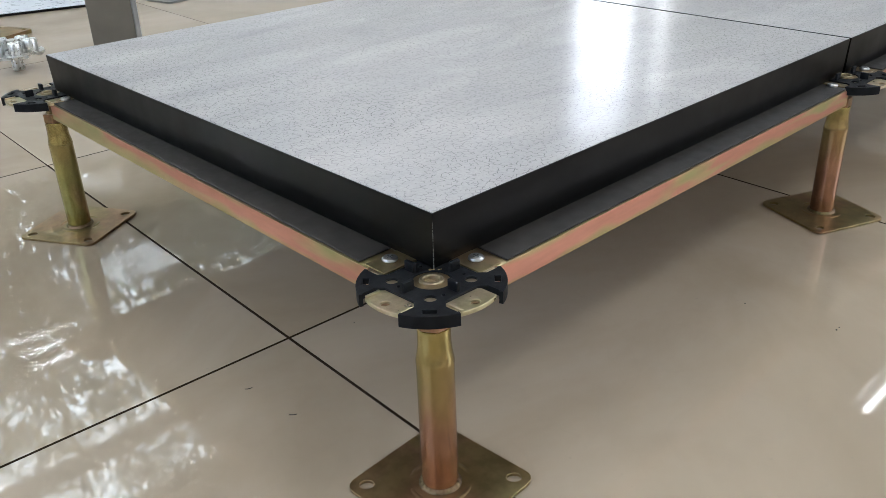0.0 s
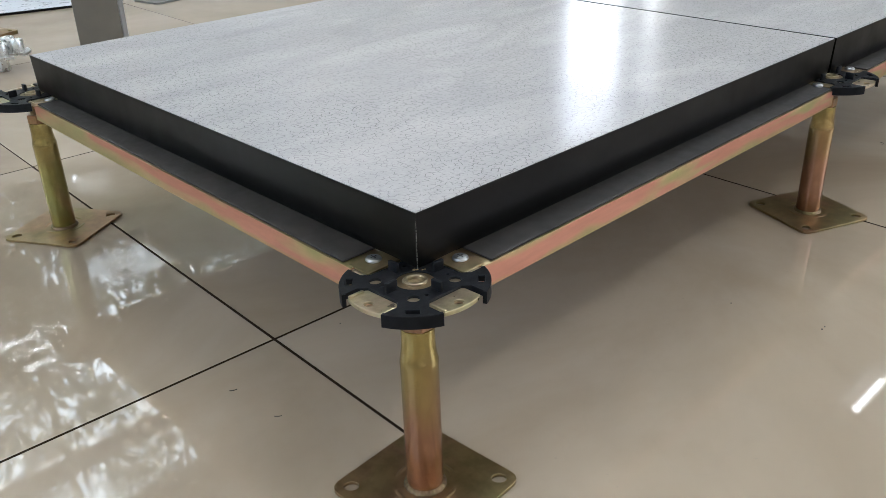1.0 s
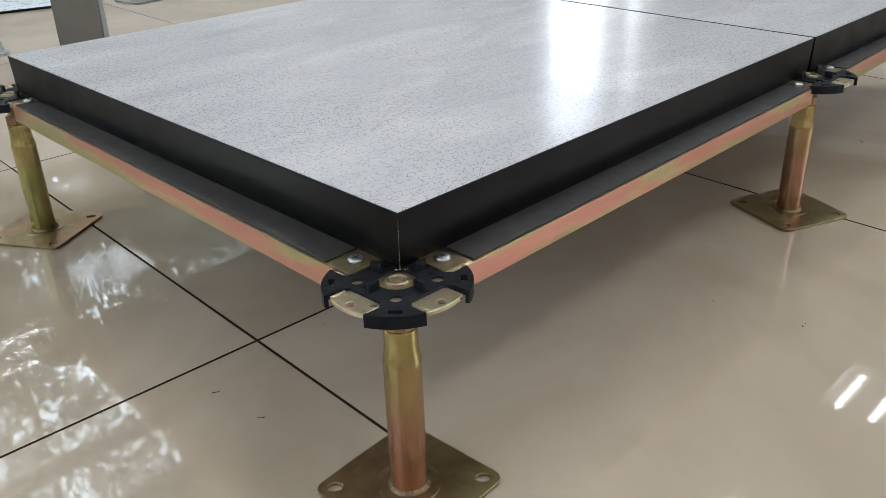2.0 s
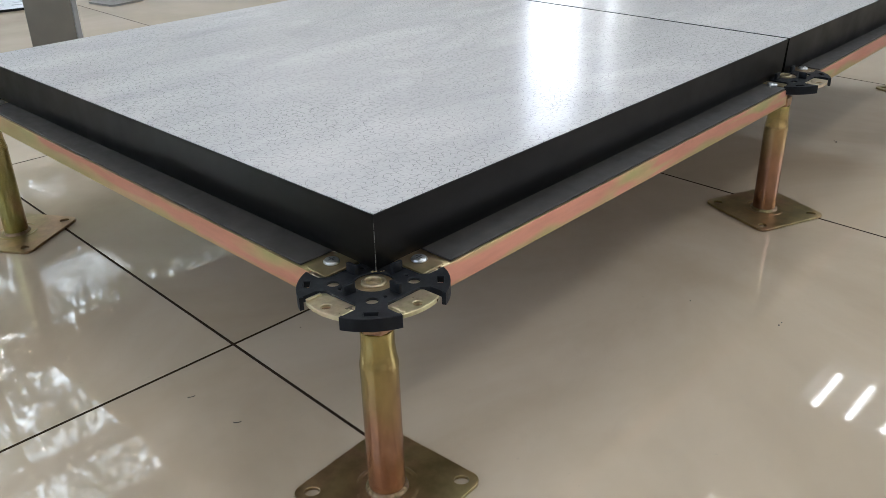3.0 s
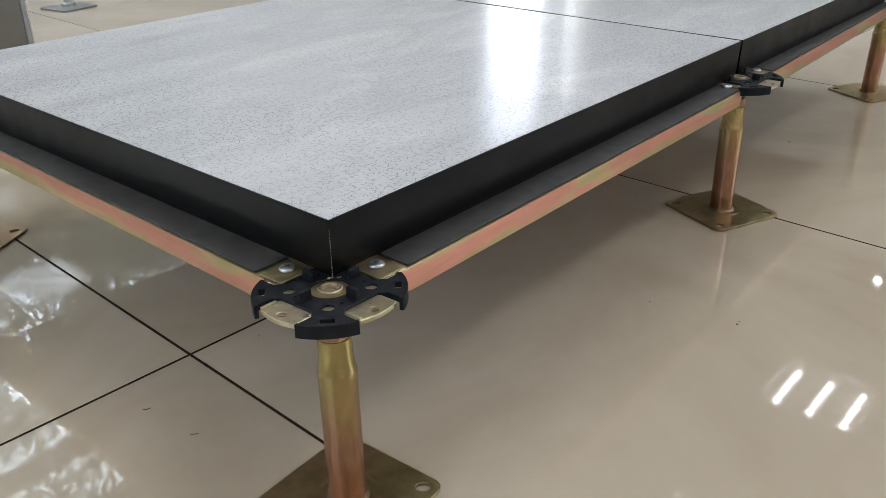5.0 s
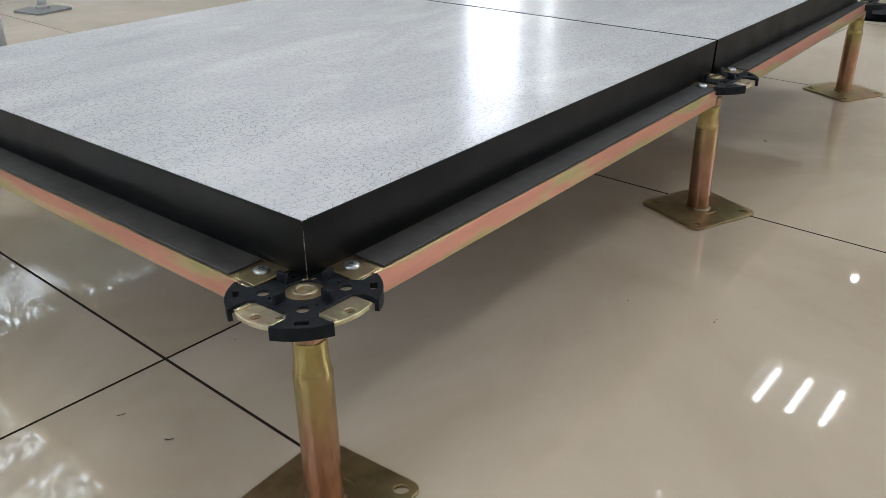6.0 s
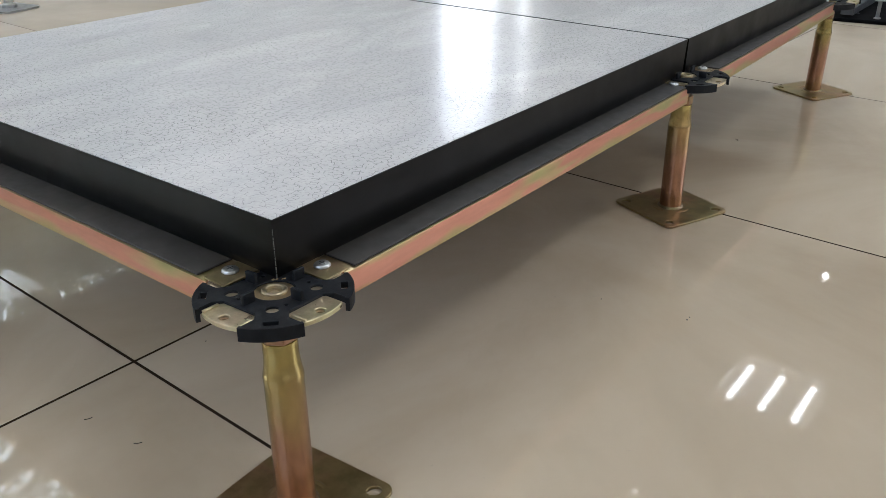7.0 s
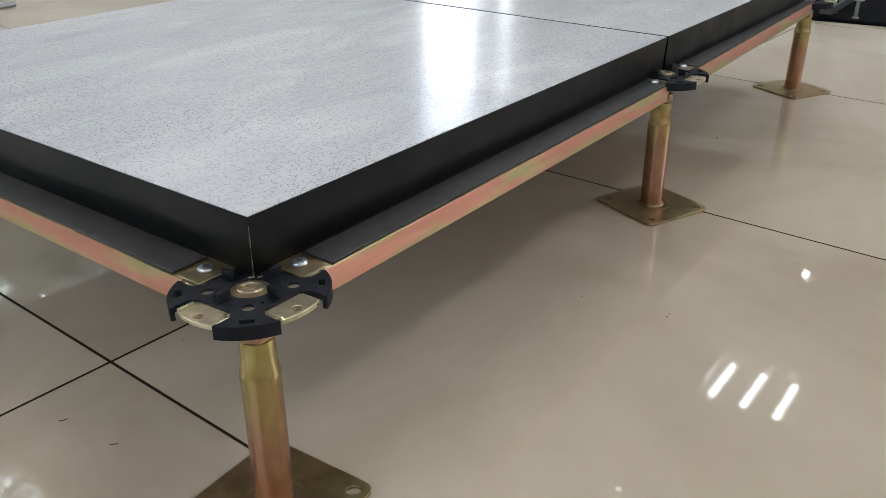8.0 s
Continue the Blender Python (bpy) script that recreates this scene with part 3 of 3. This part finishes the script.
def build_stringer():
    s = thing("stringer", pose(0, 0, 0), "pink-gold zinc-plated steel stringer with black rubber strip", "stringer", "stringers between pedestals")
    a, b, w, t, h = 0.0445, PITCH - 0.0335, 0.0150, 0.0014, 0.0170
    bm = bmesh.new()
    prof = [(-w, -h), (-w, -0.0024), (-w + 0.0006, -0.0008), (-w + 0.0022, 0.0), (w - 0.0022, 0.0), (w - 0.0006, -0.0008), (w, -0.0024), (w, -h),
            (w - t, -h), (w - t, -t), (-w + t, -t), (-w + t, -h)]
    ends = []
    for x in (a, b):
        ends.append([bm.verts.new((x, y, STR_TOP + z)) for y, z in prof])
    n = len(prof)
    for i in range(n):
        j = (i + 1) % n
        bm.faces.new((ends[0][i], ends[0][j], ends[1][j], ends[1][i]))
    for e in ends:
        bm.faces.new((e[0], e[1], e[2], e[3], e[10], e[11]))
        bm.faces.new((e[3], e[4], e[9], e[10]))
        bm.faces.new((e[4], e[5], e[6], e[7], e[8], e[9]))
    ch = part("channel", bm, ZINC_STRINGER, s)
    for x, x2 in ((0.0275, 0.0462), (PITCH - 0.0367, PITCH - 0.0275)):
        part("end_tongue", box(bmesh.new(), x, x2, -0.0148, 0.0148, TONGUE - 0.0011, TONGUE, 0.0003, 1), ZINC_TOP, s, "flat gold zinc tongue")
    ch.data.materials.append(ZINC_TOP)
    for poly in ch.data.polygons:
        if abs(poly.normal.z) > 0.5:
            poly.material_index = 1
    part("rubber_strip", box(bmesh.new(), 0.0535, PITCH - 0.0372, -w + 0.0013, w - 0.0013, STR_TOP + 0.0001, PANEL_LOW - 0.0002, 0.0004, 1), BLACK_RUBBER, s, "black rubber strip")
    for x in (0.0392, PITCH - 0.0392):
        sc = lathe(bmesh.new(), [(0.0, 0.0024), (0.0036, 0.0023), (0.0047, 0.0019), (0.0053, 0.0011), (0.0054, 0.0004), (0.0050, 0.0), (0.0050, -0.0012)], 24, (x, 0, TONGUE))
        k = part("screw", sc, STEEL, s, "bright cross-head screw")
        # no hollow is cut: a dark cross on the head paints the recess's shade
        bm = bmesh.new()
        box(bm, x - 0.0024, x + 0.0024, -0.0004, 0.0004, TONGUE + 0.0018, TONGUE + 0.00246)
        box(bm, x - 0.0004, x + 0.0004, -0.0024, 0.0024, TONGUE + 0.0018, TONGUE + 0.00248)
        part("cross_recess", bm, DARK_RAIL, k, smooth=0)
    return s


st = build_stringer()
spots = [(0, 0, 0), (0.604, 0.001, 1.2), (0.002, 0.6, 0), (0.604, 0.602, 0), (0, 0, 89.5), (0.603, 0.002, 90), (1.203, 0.014, 90)]
for i, (sx, sy, turn) in enumerate(spots):
    if i:
        copy_thing(st, pose(sx, sy, 0, 0, 0, turn))


def build_panel():
    s = thing("floor_panel", pose(0, 0, 0), "white crackle-patterned access floor panel with black edge", "floor panel", "floor panels")
    lo, hi = PANEL_LOW, PANEL_TOP
    # black body: the side leans in a little towards the bottom
    bm = bmesh.new()
    prof = [(0.0, hi), (0.0, hi - 0.0022), (0.0002, hi - 0.0035), (0.0005, hi - 0.012), (0.0008, hi - 0.022), (0.0010, lo + 0.0060), (0.0014, lo + 0.0025), (0.0022, lo)]
    S = 0.5962
    rings = []
    for inset, z in prof:
        rings.append([bm.verts.new(v) for v in ((inset, inset, z), (S - inset, inset, z), (S - inset, S - inset, z), (inset, S - inset, z))])
    for a, b in zip(rings, rings[1:]):
        for i in range(4):
            bm.faces.new((a[i], b[i], b[(i + 1) % 4], a[(i + 1) % 4]))
    bm.faces.new(rings[-1])
    inner = [bm.verts.new(v) for v in ((0.0011, 0.0011, hi), (S - 0.0011, 0.0011, hi), (S - 0.0011, S - 0.0011, hi), (0.0011, S - 0.0011, hi))]
    for i in range(4):
        bm.faces.new((rings[0][i], rings[0][(i + 1) % 4], inner[(i + 1) % 4], inner[i]))
    bm.faces.new(inner)
    part("body", bm, BLACK_EDGE, s, "matt black body and edge trim", smooth=25)
    part("underside", box(bmesh.new(), 0.03, S - 0.03, 0.03, S - 0.03, lo - 0.0006, lo - 0.0001), UNDERSIDE, s, "dull grey painted steel underside")
    part("top_laminate", box(bmesh.new(), 0.0008, S - 0.0008, 0.0008, S - 0.0008, hi - 0.0008, hi + 0.0004, 0.0002, 1), LAMINATE, s, "white crackle laminate", smooth=0)
    return s


pan = build_panel()
pan.matrix_basis = pose(0.0100, 0.0085, 0)
copy_thing(pan, pose(0.6100, 0.0085, 0))
# worn mitre of the edge trim at the free corner, and a frayed scrap of adhesive under it
rng = random.Random(12)
z = PANEL_LOW + 0.0006
while z < PANEL_TOP - 0.004:
    ln = rng.uniform(0.0012, 0.0045)
    f = (z - PANEL_LOW) / (PANEL_TOP - PANEL_LOW)
    o = 0.0010 - 0.0008 * f
    wd = rng.uniform(0.00006, 0.00018) * (1.7 - f)
    part("worn_mitre", box(bmesh.new(), o - wd, o + wd, o - wd, o + wd, z, z + ln), PALE_WEAR, pan, "pale worn line at the corner", smooth=0)
    z += ln + rng.uniform(0.0001, 0.0010)
bm = bmesh.new()
for k in range(14):
    u = rng.uniform(-1, 1)
    c = Vector((0.0012 + u * 0.0035, 0.0012 - u * 0.0035, PANEL_LOW + rng.uniform(-0.0004, 0.0006)))
    c += Vector((-0.0008, -0.0008, 0)) * rng.random()
    bmesh.ops.create_icosphere(bm, subdivisions=1, radius=rng.uniform(0.0003, 0.0008), matrix=Matrix.Translation(c) @ Matrix.Diagonal((1.6, 1.2, 0.5, 1)))
part("pale_fleck", bmesh.ops.create_icosphere(bmf := bmesh.new(), subdivisions=1, radius=0.0007, matrix=Matrix.Translation((0.1207, 0.0009, 0.1793)) @ Matrix.Diagonal((1, 0.4, 1.2, 1))) and bmf, PALE_WEAR, pan, "tiny pale fleck")
tagged(part("adhesive_scrap", bm, ADHESIVE, pan, "frayed brown adhesive scrap"), kind="stuff")

# ---- things behind ----


def display_post(x, y, turn):
    p = thing("display_post", pose(x, y, 0, 0, 0, turn), "dark grey painted steel display post", "post")
    part("face", box(bmesh.new(), -0.042, 0.042, 0, 0.012, 0.0003, 0.3, 0.002, 2), GREY_PAINT, p)
    part("flange", box(bmesh.new(), 0.0425, 0.0525, 0.0, 0.075, 0.0003, 0.3, 0.002, 2), FRAME_ALU, p, "lighter grey flange")


display_post(0.405, 1.362, -22)


def dark_platform():
    p = thing("display_mat", pose(1.881, 0.0, 0, 0, 0, 9.5), "flat black display board lying on the tiles", "board")
    part("board", box(bmesh.new(), 0.0, 0.7, -0.7, 0.5, 0.0003, 0.008, 0.002, 1), BLACK_BOARD, p)


dark_platform()


def dark_rail():
    p = thing("rail", pose(1.86, 0.13, 0), "dark grey steel rail over the black board", "rail")
    part("bar", box(bmesh.new(), 0.0, 0.60, -0.014, 0.014, 0.016, 0.034, 0.0015, 1), DARK_RAIL, p)
    part("foot", lathe(bmesh.new(), [(0.011, 0.0083), (0.008, 0.010), (0.008, 0.016)], 18, (0.08, 0, 0)), DARK_RAIL, p)
    part("foot", lathe(bmesh.new(), [(0.011, 0.0083), (0.008, 0.010), (0.008, 0.016)], 18, (0.50, 0, 0)), DARK_RAIL, p)


dark_rail()


def small_pedestal(x, y):
    p = thing("small_pedestal", pose(x, y, 0.008), "small grey steel pedestal on the black board", "pedestal")
    part("foot", lathe(bmesh.new(), [(0, 0.0003), (0.008, 0.0003), (0.007, 0.003), (0.0045, 0.004)], 24), STAND_GREY, p)
    part("stem", lathe(bmesh.new(), [(0.0042, 0.004), (0.0042, 0.040)], 20), STAND_GREY, p)
    part("head", lathe(bmesh.new(), [(0.0, 0.040), (0.012, 0.040), (0.013, 0.0415), (0.012, 0.044), (0.0, 0.044)], 24), STAND_GREY, p)


small_pedestal(1.90, 0.072)


def stand(x, y, turn):
    p = thing("display_stand", pose(x, y, 0), "grey steel display stand with chrome stem", "stand", "display stands")
    part("base", plate(bmesh.new(), rect_of(0.105, 0.105, 0, 0, radians(turn), 0.015), [], 0.0003, 0.005), STAND_GREY, p)
    part("collar", lathe(bmesh.new(), [(0.017, 0.005), (0.017, 0.012), (0.011, 0.016)], 24), STEEL, p)
    part("stem", lathe(bmesh.new(), [(0.0105, 0.010), (0.0105, 0.45), (0.0, 0.45)], 24), STEEL, p)


stand(0.775, 1.825, 10)
stand(1.13, 1.78, 10)


def loose_panel():
    p = thing("floor_panel", pose(0.590, 1.903, 0, 0, 0, -12.5), "pale blue-grey floor panel lying on the tiles", "floor panel", "loose samples")
    part("body", box(bmesh.new(), -0.6, 0.0, 0.0, 0.6, 0.0004, 0.006, 0.0015, 1), BLACK_EDGE, p)
    part("top_laminate", box(bmesh.new(), -0.599, -0.001, 0.001, 0.599, 0.0061, 0.0072, 0.0003, 1), PALE_TOP, p)


loose_panel()


def casting(x, y):
    """An aluminium pedestal head casting: barrels on a flange, on a short stem."""
    p = thing("cast_head", pose(x, y, 0, 0, 0, 20), "shiny cast aluminium pedestal head sample on the tiles", "casting")
    part("stem", lathe(bmesh.new(), [(0.0, 0.0003), (0.009, 0.0003), (0.0105, 0.004), (0.0105, 0.020), (0.013, 0.030)], 24), CAST_ALU, p)
    part("flange", plate(bmesh.new(), head_outline(0.052, 0.012, 0.030, 0.006), [], 0.030, 0.0345), CAST_ALU, p)
    for q in range(5):
        a = 2 * math.pi * q / 5 + 0.35
        part("barrel", lathe(bmesh.new(), [(0.0125, 0.0305), (0.0122, 0.055), (0.0108, 0.0575), (0.0090, 0.0578), (0.0080, 0.0565), (0.0, 0.0560)], 24, (0.031 * math.cos(a), 0.031 * math.sin(a), 0)), CAST_ALU, p)
    part("hub", lathe(bmesh.new(), [(0.011, 0.0345), (0.011, 0.058), (0.0, 0.060)], 20), CAST_ALU, p)


casting(0.218, 1.385)


def loose_plate(x, y):
    p = thing("pedestal_plate", pose(x, y, 0, 0, 0, 25), "brown zinc-plated square foot plate on the tiles", "plate")
    part("plate", plate(bmesh.new(), rect_of(0.10, 0.10, 0, 0, 0, 0.010), [ring_of(0.005, 0.036, -0.036, 14), ring_of(0.005, 0.036, 0.036, 14), ring_of(0.005, -0.036, -0.036, 14)], 0.0004, 0.008), ZINC_PLATE, p)

loose_plate(0.30, 1.73)


def fibre(x, y, length, turn, bend):
    bm = bmesh.new()
    last = None
    for k in range(7):
        u = k / 6 - 0.5
        ring = [bm.verts.new((u * length, bend * (4 * u * u - 1) * length + 0.00035 * math.cos(q), 0.0004 + 0.00035 * math.sin(q))) for q in (0, 2.1, 4.2)]
        if last:
            for i in range(3):
                bm.faces.new((last[i], last[(i + 1) % 3], ring[(i + 1) % 3], ring[i]))
        last = ring
    solid("fibre", bm, FIBRE, "short dark fibre lying on the tiles", "fibre", group="fibres on the floor", m=pose(x, y, 0, 0, 0, turn))


def grit(x, y, r):
    bm = bmesh.new()
    bmesh.ops.create_icosphere(bm, subdivisions=1, radius=r, matrix=Matrix.Translation((0, 0, r * 0.6)) @ Matrix.Diagonal((1.3, 1, 0.6, 1)))
    solid("grit", bm, FIBRE, "tiny dark crumb lying on the tiles", "crumb", group="crumbs on the floor", m=pose(x, y, 0, 0, 0, 40 * x))


fibre(-0.030, 0.1306, 0.006, -40, 0.1)
fibre(-0.0357, 0.1847, 0.006, -25, 0.12)
grit(0.0868, 0.2012, 0.0006)
grit(0.3723, -0.1151, 0.0009)
grit(0.3781, -0.115, 0.0007)
fibre(0.887, 0.029, 0.008, 35, 0.4)
grit(0.3596, -0.0356, 0.0007)

# ---- floor tiles ----
TURN, OX, OY, TS, GAP = -2.0, 0.0308, 0.2237, 0.6, 0.0017
bm = bmesh.new()
h = TS / 2 - GAP / 2
lv = [[bm.verts.new((sx * (h - i), sy * (h - i), z)) for sx, sy in ((-1, -1), (1, -1), (1, 1), (-1, 1))] for i, z in ((0, -0.008), (0, -0.0006), (0.0005, 0.0))]
for a, b in zip(lv, lv[1:]):
    for i in range(4):
        bm.faces.new((a[i], a[(i + 1) % 4], b[(i + 1) % 4], b[i]))
bm.faces.new(lv[-1])
tile = part("floor_tile", bm, TILE, floor, smooth=0)
tile.data.materials.append(GROUT)
for poly in tile.data.polygons:
    if poly.normal.z < 0.95:
        poly.material_index = 1
base = pose(OX, OY, 0, 0, 0, TURN)
made = 0
for i in range(-6, 14):
    for j in range(-7, 6):
        m = base @ Matrix.Translation(((i + 0.5) * TS, (j + 0.5) * TS, 0))
        if not (X0 - 0.2 < m.translation.x < X1 + 0.2 and Y0 - 0.2 < m.translation.y < Y1 + 0.2):
            continue
        if made == 0:
            tile.matrix_basis = m
        else:
            k = tile.copy()
            scene.collection.objects.link(k)
            # tighter joints further off
            k.matrix_basis = m @ Matrix.Diagonal((1.0016, 1.0016, 1, 1)) if m.translation.length > 1.0 else m
        made += 1
